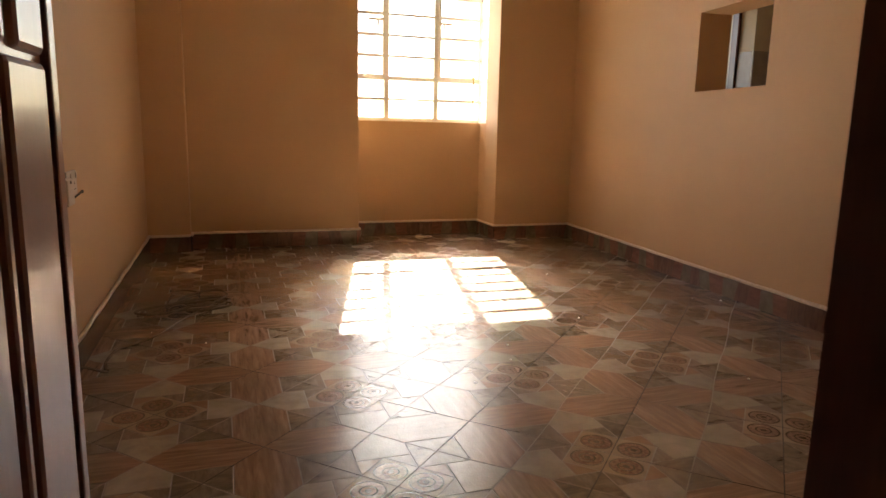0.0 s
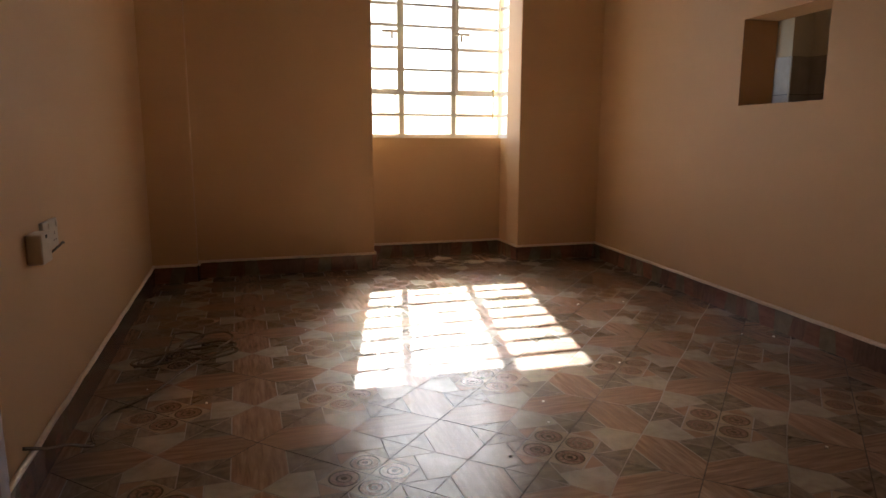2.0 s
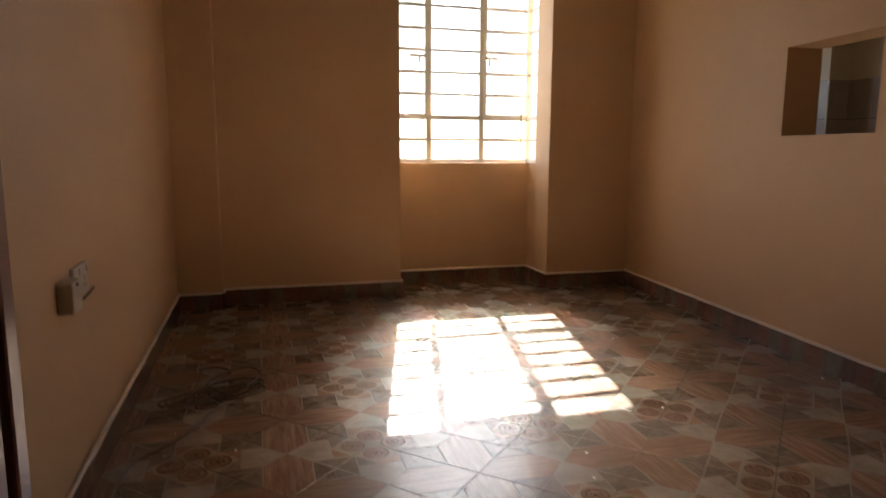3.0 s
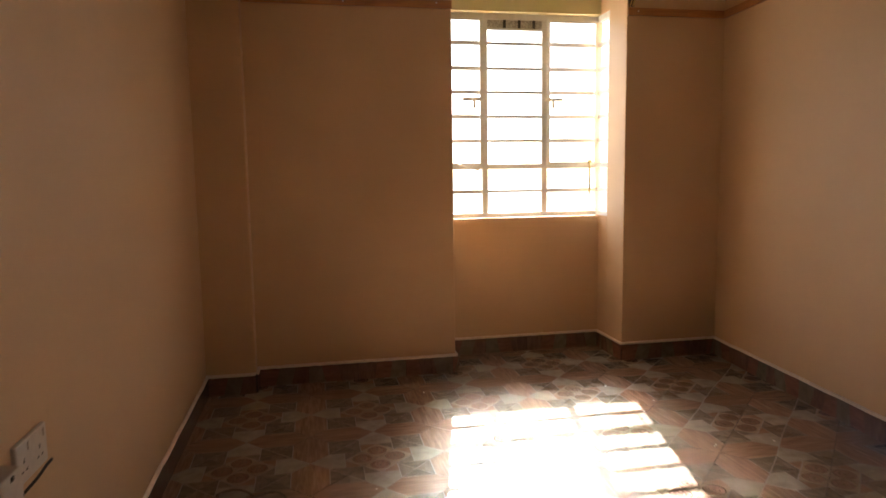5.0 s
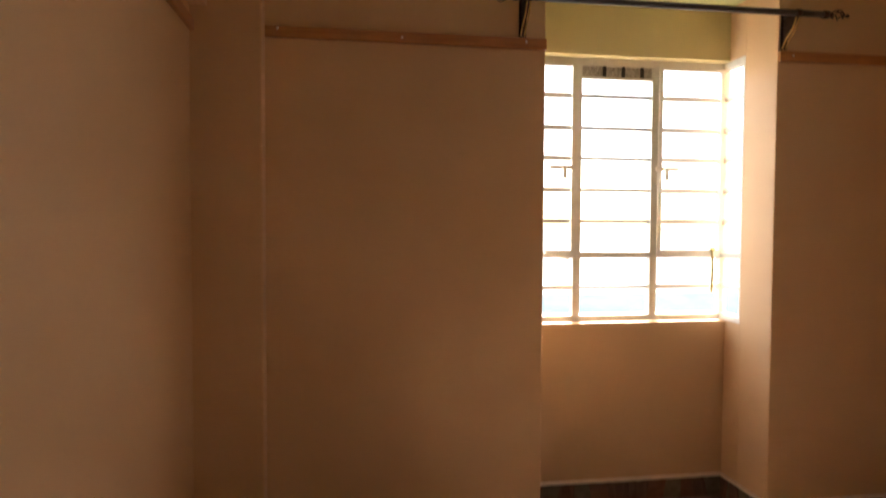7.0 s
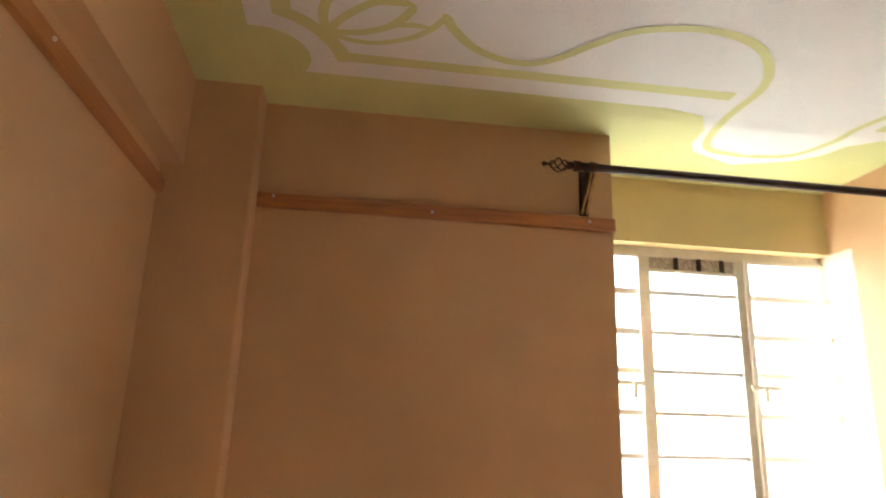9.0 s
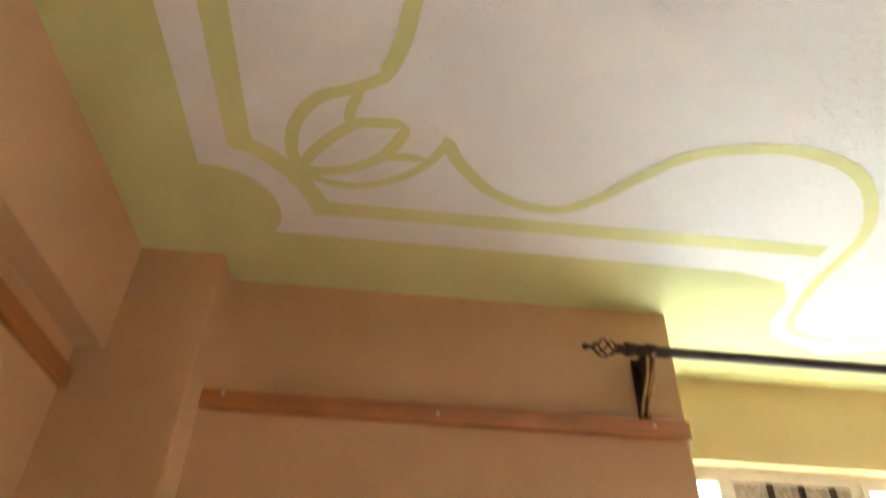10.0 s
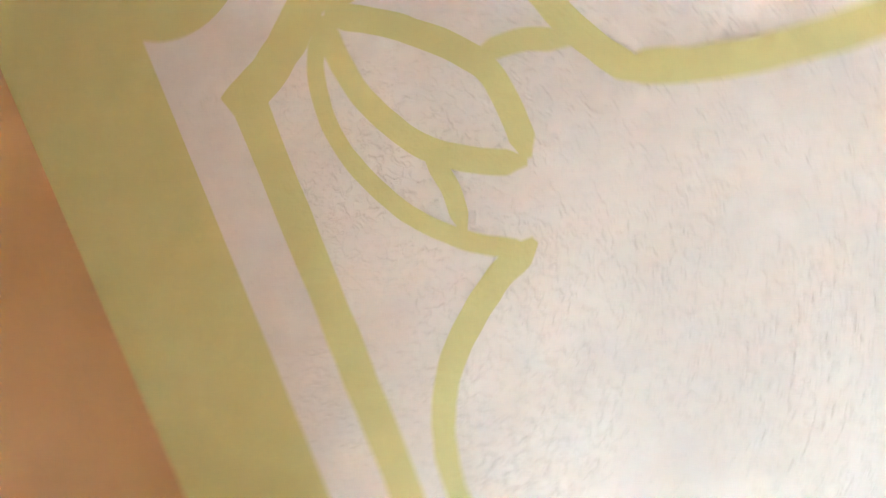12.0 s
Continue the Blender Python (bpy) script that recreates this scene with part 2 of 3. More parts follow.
# ---- structure ----
ZB = -0.12
SZ0, SZ1 = 0.952, 2.335         # window opening
HY0, HY1, HZ0, HZ1 = 2.815, 3.413, 1.13, 1.578  # kitchen hatch
boxes("wall_left", [(-0.1, XL, 0.40, 5.36, ZB, ZC + 0.1)], M_WALL, "peach painted plaster wall with a timber rail")
boxes("column", [(XL - 0.03, 0.376, 4.99, YB + 0.03, ZB, ZC + 0.03, 0, 0.007)], M_WALL, "peach painted corner column standing proud of the wall", category="column")
boxes("beam", [(XL, 0.168, YF, 4.99, 2.322, ZC)], M_WALL, "peach painted shallow beam under the ceiling", category="beam")
boxes("wall_back_pier_1", [(-0.1, AL, YB, 5.63, ZB, ZC + 0.1, 0, 0.006)], M_WALL, "peach painted wall beside the window alcove")
boxes("wall_back_pier_2", [(AR, 3.60, YB, 5.365, ZB, ZC + 0.1, 0, 0.006)], M_WALL, "peach painted pier beside the window alcove")
boxes("wall_alcove_1", [(AL, AR, YA, 5.64, ZB, SZ0)], M_WALL, "peach painted alcove wall under the window")
boxes("wall_alcove_2", [(AR - 0.001, 2.86, 5.356, 5.64, ZB, SZ0)], M_WALL, "peach painted return wall under the side light")
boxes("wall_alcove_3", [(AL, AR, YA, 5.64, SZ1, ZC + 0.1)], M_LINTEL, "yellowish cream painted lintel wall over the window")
boxes("wall_alcove_4", [(AR - 0.001, 2.86, 5.356, 5.64, SZ1, ZC + 0.1)], M_WALL, "peach painted lintel over the side light")
boxes("wall_right", [(XR, 3.63, 0.40, HY0, ZB, ZC + 0.1), (XR, 3.63, HY1, YB - 0.002, ZB, ZC + 0.1), (XR, 3.63, HY0, HY1, ZB, HZ0), (XR, 3.63, HY0, HY1, HZ1, ZC + 0.1)], M_WALL, "peach painted wall with a serving hatch", skew=True)
boxes("wall_front", [(XL, DL - 0.05, 0.40, YF, ZB, ZC + 0.1), (DR + 0.05, 3.1, 0.40, YF, ZB, ZC + 0.1), (DL - 0.05, DR + 0.05, 0.40, YF, DH + 0.05, ZC + 0.1)], M_WALL, "peach painted wall with the doorway")
boxes("ceiling", [(-0.1, 3.57, 0.40, 5.64, ZC, ZC + 0.12)], M_CEIL, "rough white painted ceiling with green border", category="ceiling")
boxes("floor", [(-0.1, 3.57, 0.40, 5.36, -0.12, -0.0035), (1.5, 2.86, 5.36, 5.6, -0.12, -0.0035)], M_GROUT, "glazed patterned tile floor in brown and grey", category="floor")
# hall behind the camera: unseen walls and ceiling added to shut out light
boxes("wall_hall_unseen", [(-0.6, -0.45, -2.2, 0.40, ZB, ZC), (2.2, 2.35, -2.2, 0.40, ZB, ZC), (-0.6, 2.35, -2.35, -2.2, ZB, ZC), (-0.45, -0.1, 0.395, 0.40, ZB, ZC)], M_HALL, "added brown wall closing off the unseen hall")
boxes("ceiling_hall_unseen", [(-0.6, 2.35, -2.35, 0.40, ZC, ZC + 0.1)], M_HALL, "added brown ceiling closing off the unseen hall", category="ceiling")
boxes("floor_hall", [(-0.6, 2.35, -2.35, 0.40, -0.12, -0.002)], M_WOOD_A, "brown tiled hall floor", category="floor")

# kitchen behind the hatch
KB, KG, KE, KD = 4.95, 5.15, 4.79, 1.61   # proud wall, far wall, corner between them, dado height
boxes("wall_kitchen", [(3.60, 4.25, 5.365, 5.45, ZB, ZC), (4.85, KB, 5.365, 5.45, ZB, ZC), (4.25, 4.85, 5.365, 5.45, ZB, 1.35), (4.25, 4.85, 5.365, 5.45, 2.05, ZC),
                       (KB, 5.40, KE, 5.45, ZB, ZC), (KG, 5.40, 1.0, KE, ZB, ZC), (3.1, KG, 0.95, 1.1, ZB, ZC)], M_KITCHEN, "cream painted kitchen wall")
boxes("ceiling_kitchen", [(3.57, 5.40, 0.95, 5.45, ZC, ZC + 0.08)], M_CEIL, "white kitchen ceiling", category="ceiling")
boxes("floor_kitchen", [(3.57, 5.40, 0.95, 5.45, -0.12, -0.002)], M_PALE, "pale tiled kitchen floor", category="floor")
boxes("kitchen_post", [(KB - 0.03, KB, 4.965, 5.035, 0, 2.1)], M_FRAMEWOOD, "dark brown timber post against the kitchen wall", category="post")
boxes("kitchen_corner_trim", [(KB - 0.013, KB - 0.004, KE - 0.013, KE - 0.004, 0, KD)], M_WFRAME, "white corner trim on the tile dado", category="trim")
dado = boxes("kitchen_dado", [(KB - 0.006, KB, KE, 4.96, 0, KD), (KB - 0.006, KG, KE - 0.006, KE, 0, KD), (KG - 0.006, KG, 1.1, KE - 0.006, 0, KD)], M_GROUT, "grey tile dado on the kitchen wall", category="wall tiles")
kt = bmesh.new()
box(kt, -0.004, 0, 0.002, 0.198, 0.002, 0.298, 0, 0.001)
kt_me = bpy.data.meshes.new("wall_tile")
kt.to_mesh(kt_me)
kt.free()
kt_me.materials.append(M_KTILE)
for zz in (0.41, 0.71, 1.01, 1.31):
    spots = [pose(KB - 0.006, KE, zz) @ Matrix.Diagonal((1, 0.85, 1, 1)), pose(KG, KE - 0.006, zz, rz=90)]
    spots += [pose(KG - 0.006, KE - 0.006 - 0.2 * k, zz) for k in range(1, 10)]
    for spot in spots:
        o = new("wall_tile", kt_me)
        o.matrix_world, o.parent = spot, dado

# bead of grout on the skirting, skirting pieces
def skirting(name, x0, y0, x1, y1, inward):
    """A run of cut tiles with a thin bead of grout on top."""
    length = math.hypot(x1 - x0, y1 - y0)
    d = Vector((x1 - x0, y1 - y0, 0)) / length
    nrm = Vector((*inward, 0))
    base = new(name)
    base.location = (x0, y0, 0)
    tagged(base, "skirting of cut patterned tiles with a pale grout bead", "skirting", kind="structure")
    ang = math.atan2(d.y, d.x)
    base.rotation_euler = (0, 0, ang)
    side = 1 if d.cross(nrm).z < 0 else -1   # inward is local -y when side is 1
    s = -side
    bm = bmesh.new()
    ys = sorted((0, s * 0.011))
    k = 0
    a = 0.0
    while a < length - 0.01:
        b = min(a + TILE, length)
        tile = bmesh.new()
        lo, hi = a + 0.001, b - 0.001
        cuts = [lo, lo + (hi - lo) * 0.34, lo + (hi - lo) * 0.66, hi]
        fy = s * 0.011
        order = [(0, 1, 2), (1, 0, 2), (2, 0, 1), (0, 2, 1)][k % 4]
        tilt = (0.03, -0.025, 0.018, -0.03)[k % 4]
        for j in range(3):
            l0 = cuts[j] + (tilt if j else 0)
            l1 = cuts[j + 1] + (tilt if j < 2 else 0)
            vs = [tile.verts.new(c) for c in ((cuts[j], fy, 0.0), (cuts[j + 1], fy, 0.0), (max(l1, l0 + 0.004), fy, SK - 0.006), (l0, fy, SK - 0.006))]
            tile.faces.new(vs).material_index = order[j]
        for quad in (((lo, 0, SK - 0.006), (hi, 0, SK - 0.006), (hi, fy, SK - 0.006), (lo, fy, SK - 0.006)),
                     ((lo, 0, 0), (lo, fy, 0), (lo, fy, SK - 0.006), (lo, 0, SK - 0.006)),
                     ((hi, 0, 0), (hi, fy, 0), (hi, fy, SK - 0.006), (hi, 0, SK - 0.006))):
            tile.faces.new([tile.verts.new(q) for q in quad]).material_index = order[0]
        part("skirting_tile", tile, M_SKIRT, base)
        a = b
        k += 1
    box(bm, 0, length, *sorted((0, s * 0.009)), 0.001, SK - 0.008)
    part("backing", bm, M_GROUT, base)
    bm = bmesh.new()
    pts = [(length * i / 40, s * (0.0085 + 0.0015 * math.sin(i * 1.7)), SK - 0.004 + 0.0012 * math.sin(i * 2.3 + length)) for i in range(41)]
    tube(bm, pts, 0.0095, 6)
    part("bead", bm, M_CAULK, base, "pale grout bead along the top")


skirting("skirting_left", XL, YF, XL, 4.99, (1, 0))
skirting("skirting_column", XL, 4.99, 0.376, 4.99, (0, -1))
skirting("skirting_column_return", 0.376, 4.99, 0.376, YB, (1, 0))
skirting("skirting_back", 0.376, YB, AL + 0.011, YB, (0, -1))
skirting("skirting_alcove_return", AL, YB, AL, YA, (1, 0))
skirting("skirting_alcove", AL, YA, AR, YA, (0, -1))
skirting("skirting_alcove_side", AR, YB - 0.011, AR, YA, (-1, 0))
skirting("skirting_pier", AR - 0.011, YB, XR, YB, (0, -1))
skirting("skirting_right", XR - (YB - YF) * SX, YF, XR, YB, (-math.cos(SKEW), -math.sin(SKEW)))


# ---- timber rails ----
def rail(name, x0, x1, y0, y1, z0, z1, nails, mat, skew=False):
    base = empty(name, (x0, y0, z0), "varnished reddish-brown timber rail fixed along the wall", "picture rail", "timber rails")
    bm = bmesh.new()
    box(bm, x0, x1, y0, y1, z0, z1, 0, 0.003)
    part("batten", local(base, bm), mat, base)
    for p in nails:
        bm = bmesh.new()
        ball(bm, p, 0.0055, (1, 1, 1), 8)
        part("nail", local(base, bm), M_NAIL, base, "pale nail head")
    if skew:
        base.matrix_world = SKEWED @ Matrix.Translation(base.location)


RZ0, RZ1 = 2.240, 2.288
rail("timber_rail", 0.378, AL, YB - 0.02, YB, RZ0, RZ1, [(0.43, YB - 0.022, 2.277), (0.95, YB - 0.022, 2.262), (1.50, YB - 0.022, 2.27)], M_RAIL)
rail("timber_rail", AR, XR - 0.02, YB - 0.02, YB, RZ0, RZ1, [(2.80, YB - 0.022, 2.265)], M_RAIL)
rail("timber_rail", XL, XL + 0.02, YF + 0.02, 4.99, 2.222, 2.268, [(XL + 0.022, 4.2, 2.25)], M_RAIL_Y)
rail("timber_rail", XR - 0.02, XR, YF + 0.02, YB, RZ0, RZ1, [(XR - 0.022, 4.5, 2.265)], M_RAIL_Y, True)

# ---- window ----
win = empty("window", (2.165, YW, SZ0), "cream steel casement window with horizontal glazing bars over the sill", "window")
tagged(win, kind="structure")
win.name = "window_1"


def wpart(name, rows, mat, label="", bevel=0.0):
    bm = bmesh.new()
    for r in rows:
        box(bm, *r, 0, bevel)
    return part(name, local(win, bm), mat, win, label)


FY0, FY1 = 5.555, 5.595
wpart("window_frame", [(AL, 2.778, FY0, FY1, SZ0, 0.985), (AL, 2.778, FY0, FY1, 2.295, SZ1), (AL, 1.64, FY0, FY1, 0.985, 2.295),
                       (2.735, 2.778, FY0, FY1, 0.985, 2.295), (2.737, 2.776, 5.367, FY0, SZ0, 0.985), (2.737, 2.776, 5.367, FY0, 2.295, SZ1), (2.737, 2.776, 5.367, 5.380, 0.985, 2.295)], M_WFRAME, "cream enamelled steel frame", 0.002)
wpart("mullion", [(1.897, 1.937, FY0, FY1, 0.985, 2.295)], M_WFRAME, "", 0.002)
wpart("mullion", [(2.328, 2.368, FY0, FY1, 0.985, 2.295)], M_WFRAME, "", 0.002)
COLS = [(1.64, 1.897), (1.937, 2.328), (2.368, 2.735)]
for a, b in COLS:
    wpart("transom", [(a, b, FY0, FY1, 1.288, 1.322)], M_WFRAME, "", 0.002)
wpart("transom", [(2.737, 2.776, 5.380, FY0, 1.288, 1.322)], M_WFRAME, "", 0.002)
BARS = [1.134, 1.482, 1.647, 1.813, 1.972, 2.140]
for i, (a, b) in enumerate(COLS):
    bar = 0.009 if i == 1 else 0.013
    for z in BARS:
        wpart("glazing_bar", [(a, b, FY0 + 0.006, FY1 - 0.008, z - bar, z + bar)], M_WFRAME, "", bar * 0.1)
for z in BARS:
    wpart("glazing_bar", [(2.746, 2.768, 5.380, FY0, z - 0.014, z + 0.014)], M_WFRAME, "", 0.0015)
# opening sashes in the outer lights
for a, b in (COLS[0], COLS[2]):
    y0, y1 = FY0 - 0.012, FY0 - 0.0005
    wpart("sash", [(a - 0.006, a + 0.016, y0, y1, 1.31, 2.305), (b - 0.016, b + 0.006, y0, y1, 1.31, 2.305), (a + 0.016, b - 0.016, y0, y1, 1.31, 1.332), (a + 0.016, b - 0.016, y0, y1, 2.283, 2.305)], M_WFRAME, "cream opening sash", 0.002)
ZROWS = [0.985, 1.134, 1.305, 1.482, 1.647, 1.813, 1.972, 2.140, 2.295]
for i, (a, b) in enumerate(COLS):
    for z0, z1 in zip(ZROWS, ZROWS[1:]):
        if i == 1 and z1 > 2.29:
            z1 = 2.235
        o = wpart("pane", [(a, b, 5.574, 5.578, z0, z1)], M_GLASS)
        o.visible_shadow = False
for z0, z1 in zip(ZROWS, ZROWS[1:]):
    o = wpart("pane", [(2.755, 2.759, 5.380, FY0, z0, z1)], M_GLASS)
    o.visible_shadow = False
wpart("vent", [(1.937, 2.338, 5.568, 5.584, 2.238, 2.295)], M_VENT, "dusty grey permanent ventilation strip")
wpart("vent_edge", [(1.937, 2.338, FY0, FY0 + 0.02, 2.226, 2.240)], M_WFRAME)
for x in (2.06, 2.165, 2.27):
    wpart("vent_clip", [(x - 0.008, x + 0.008, 5.556, 5.568, 2.24, 2.295)], M_HOLE, "dark clip")
for x, s in ((1.889, -1), (2.345, 1)):
    bm = bmesh.new()
    box(bm, *sorted((x, x + s * 0.13)), 5.53, 5.542, 1.750, 1.772, 0, 0.003)
    box(bm, *sorted((x + s * 0.045, x + s * 0.062)), 5.512, 5.532, 1.700, 1.768, 0, 0.004)
    box(bm, *sorted((x + s * 0.03, x + s * 0.08)), 5.526, 5.536, 1.755, 1.768, 0, 0.002)
    part("casement_handle", local(win, bm), M_STEEL, win, "cream-painted casement fastener with a drop lever")
bm = bmesh.new()
tube(bm, [(2.678, 5.535, 1.335), (2.679, 5.53, 1.22), (2.677, 5.532, 1.10)], 0.006, 8)
box(bm, 2.668, 2.690, 5.525, 5.545, 1.325, 1.345, 0, 0.002)
for k in range(4):
    ball(bm, (2.678, 5.526, 1.29 - 0.05 * k), 0.008, (1, 0.6, 1), 8)
part("casement_stay", local(win, bm), M_STAY, win, "tarnished brass stay hanging down")
bm = bmesh.new()
tube(bm, [(1.72, 5.53, 1.318), (1.79, 5.528, 1.300), (1.862, 5.532, 1.284)], 0.006, 8)
ball(bm, (1.862, 5.532, 1.284), 0.008, (1, 1, 1), 8)
part("casement_stay", local(win, bm), M_STEEL, win, "slanting peg stay")

# ---- painted ceiling ornament ----
ceil_ob = bpy.data.objects["ceiling"]


def flat(name, polys, drop, mat, label=""):
    """Paint film on the ceiling: outline polygons, a little below the plaster."""
    bm = bmesh.new()
    for poly in polys:
        bot = [bm.verts.new((x, y, ZC - drop)) for x, y in poly]
        bm.faces.new(bot)
    bmesh.ops.triangulate(bm, faces=bm.faces[:])
    ob = finish(name, bm, mat, ceil_ob, label)
    return ob


def ribbon(bm, pts, width, drop, seed=0.0, taper=False):
    """A brush stroke of uneven width."""
    full = width
    pts = [Vector((p[0], p[1], 0)) for p in pts]
    rows = []
    for i, p in enumerate(pts):
        d = (pts[min(i + 1, len(pts) - 1)] - pts[max(i - 1, 0)]).normalized()
        nrm = Vector((-d.y, d.x, 0))
        if taper:
            width = full * min(1.0, 0.3 + min((p - pts[0]).length, (p - pts[-1]).length) / 0.03)
        w0 = width * (0.5 + 0.05 * noise.noise((p.x * 45 + seed, p.y * 45, 1.3)))
        w1 = width * (0.5 + 0.05 * noise.noise((p.x * 45, p.y * 45 + seed, 7.9)))
        rows.append((bm.verts.new((*(p + nrm * w0).xy, ZC - drop)), bm.verts.new((*(p - nrm * w1).xy, ZC - drop))))
    for (a, b), (c, d) in zip(rows, rows[1:]):
        bm.faces.new((a, b, d, c))


def arc(cx, cy, rx, ry, a0, a1, n=24):
    return [(cx + rx * math.cos(radians(a0 + (a1 - a0) * k / n)), cy + ry * math.sin(radians(a0 + (a1 - a0) * k / n))) for k in range(n + 1)]


BX, BY, BXR, BYF = 0.372, 4.872, 3.10, 0.95
CX = (AL + AR) / 2
flat("border_paint", [
    [(0.168, BYF), (BX, BYF), (BX, 4.99), (0.168, 4.99)],
    [(BX, BY), (1.70, BY), (1.70, YB), (BX, YB)],
    [(BXR - (YB - BYF) * SX, BYF), (XR, BYF), (XR, YB), (BXR, YB)],
    [(2.56, 4.95), (BXR, 4.95), (BXR, YB), (2.56, YB)],
    [(0.168, YF), (XR, YF), (XR, BYF), (0.168, BYF)],
    [(1.70, BY), (1.84, BY + 0.03), (1.90, 5.0), (1.91, 5.11), (1.70, 5.11)],
    [(2.56, 4.95), (2.56, 5.11), (2.44, 5.11), (2.47, 5.02)],
    [(AL, 5.11), (1.91, 5.11), (1.955, 5.18), (2.05, 5.22), (CX, 5.265), (CX, YA), (AL, YA)],
    [(AR, 5.11), (AR, YA), (CX, YA), (CX, 5.265), (2.28, 5.22), (2.375, 5.18), (2.44, 5.11)],
], 0.0004, M_GREEN, "lime green painted border")
flat("corner_paint", [arc(0.392, 4.795, 0.145, 0.145, -98, 36) + [(BX, BY + 0.01)], arc(BXR, 4.95, 0.12, 0.12, 180, 270) + [(BXR, 4.95)]], 0.0007, M_GREEN, "lime green painted quarter rounds")



def strokes_to(bm, rows):
    for k, (width, pts) in enumerate(rows):
        ribbon(bm, bezier([(x, y, 0) for x, y in pts]), width, 0.0012 + 0.0001 * k, k * 3.1, width < 0.04)


bm = bmesh.new()
ribbon(bm, [(0.47, BYF + 0.08 + (4.585 - BYF - 0.08) * k / 60) for k in range(61)], 0.052, 0.0010)
ribbon(bm, [(0.62 + (1.86 - 0.62) * k / 40, 4.764 - 0.006 * k / 40) for k in range(41)], 0.048, 0.0011)
strokes_to(bm, [
    (0.046, [(0.452, 4.565), (0.510, 4.592), (0.572, 4.650), (0.615, 4.72), (0.640, 4.79)]),
    (0.027, [(0.590, 4.633), (0.640, 4.556), (0.705, 4.492), (0.762, 4.478), (0.812, 4.478)]),
    (0.027, [(0.590, 4.640), (0.680, 4.628), (0.755, 4.585), (0.795, 4.530), (0.815, 4.480)]),
    (0.022, [(0.600, 4.645), (0.650, 4.670), (0.725, 4.672), (0.812, 4.632), (0.868, 4.575), (0.905, 4.505)]),
    (0.022, [(0.765, 4.580), (0.810, 4.568), (0.862, 4.570)]),
    (0.027, [(0.585, 4.632), (0.578, 4.560), (0.595, 4.490), (0.640, 4.428), (0.716, 4.393), (0.782, 4.350)]),
    (0.022, [(0.697, 4.495), (0.703, 4.441), (0.724, 4.400)]),
    (0.032, [(0.762, 4.366), (0.788, 4.300), (0.802, 4.230), (0.806, 4.15), (0.78, 4.03), (0.70, 3.93), (0.60, 3.88)]),
    (0.030, [(0.893, 4.500), (0.928, 4.565), (1.000, 4.643), (1.085, 4.685), (1.175, 4.692), (1.250, 4.645), (1.325, 4.558), (1.400, 4.486), (1.500, 4.450),
             (1.618, 4.440), (1.746, 4.473), (1.844, 4.554), (1.915, 4.690), (1.922, 4.92), (1.985, 5.13), (CX, 5.18)]),
])
finish("scroll_paint", bm, M_GREEN, ceil_ob, "pale green painted lotus and scroll line")
bm = bmesh.new()
strokes_to(bm, [
    (0.030, [(CX, 5.18), (2.33, 5.13), (2.395, 4.99), (2.402, 4.87), (2.45, 4.745), (2.57, 4.635), (2.72, 4.625)]),
    (0.024, [(2.72, 4.625), (2.755, 4.72), (2.86, 4.79), (2.98, 4.83)]),
    (0.024, [(2.72, 4.625), (2.82, 4.65), (2.87, 4.72), (2.90, 4.80)]),
    (0.024, [(2.90 + 0.065 * math.cos(a), 4.68 + 0.065 * math.sin(a)) for a in (k * math.pi / 6 for k in range(13))]),
    (0.046, [(2.47, 4.862), (2.74, 4.858), (2.98, 4.855)]),
    (0.046, [(2.98, 4.855), (3.03, 4.80), (3.02, 4.70), (2.98, 4.3)]),
])
finish("scroll_paint", bm, M_GREEN, ceil_ob, "pale green painted scroll with a ring")

# ---- curtain pole ----
PY, PZ = 5.012, 2.438
pole = empty("curtain_pole", (2.165, PY, PZ), "black curtain pole with brass brackets and twisted cage finials", "curtain pole")
bm = bmesh.new()
tube(bm, [(1.43 + (2.90 - 1.43) * k / 12, PY, PZ) for k in range(13)], 0.0145, 16)
part("rod", local(pole, bm), M_BLACK, pole)
for x, s in ((1.43, -1), (2.90, 1)):
    fin = bmesh.new()
    tube(fin, [(x - s * 0.012, PY, PZ), (x + s * 0.012, PY, PZ)], 0.0185, 12)
    tube(fin, [(x + s * 0.012, PY, PZ), (x + s * 0.03, PY, PZ), (x + s * 0.035, PY, PZ)], [0.011, 0.014, 0.009], 12)
    f_ob = part("finial", local(pole, fin), M_BRONZE, pole, "dark bronze twisted cage finial")
    tip = bmesh.new()
    tube(tip, [(x + s * 0.090, PY, PZ), (x + s * 0.100, PY, PZ), (x + s * 0.107, PY, PZ), (x + s * 0.112, PY, PZ), (x + s * 0.118, PY, PZ), (x + s * 0.123, PY, PZ)], [0.007, 0.005, 0.0045, 0.0085, 0.0085, 0.003], 10)
    part("finial_tip", local(pole, tip), M_BRONZE, f_ob)
    for q in range(4):
        wire = bmesh.new()
        pts = []
        for k in range(17):
            u = k / 16
            a = 2 * math.pi * (q / 4 + 0.55 * u)
            r = 0.006 + 0.0175 * math.sin(math.pi * u) ** 0.8
            pts.append((x + s * (0.032 + 0.062 * u), PY + r * math.cos(a), PZ + r * math.sin(a)))
        tube(wire, pts, 0.0028, 6)
        part("cage_wire", local(pole, wire), M_BRONZE, f_ob)
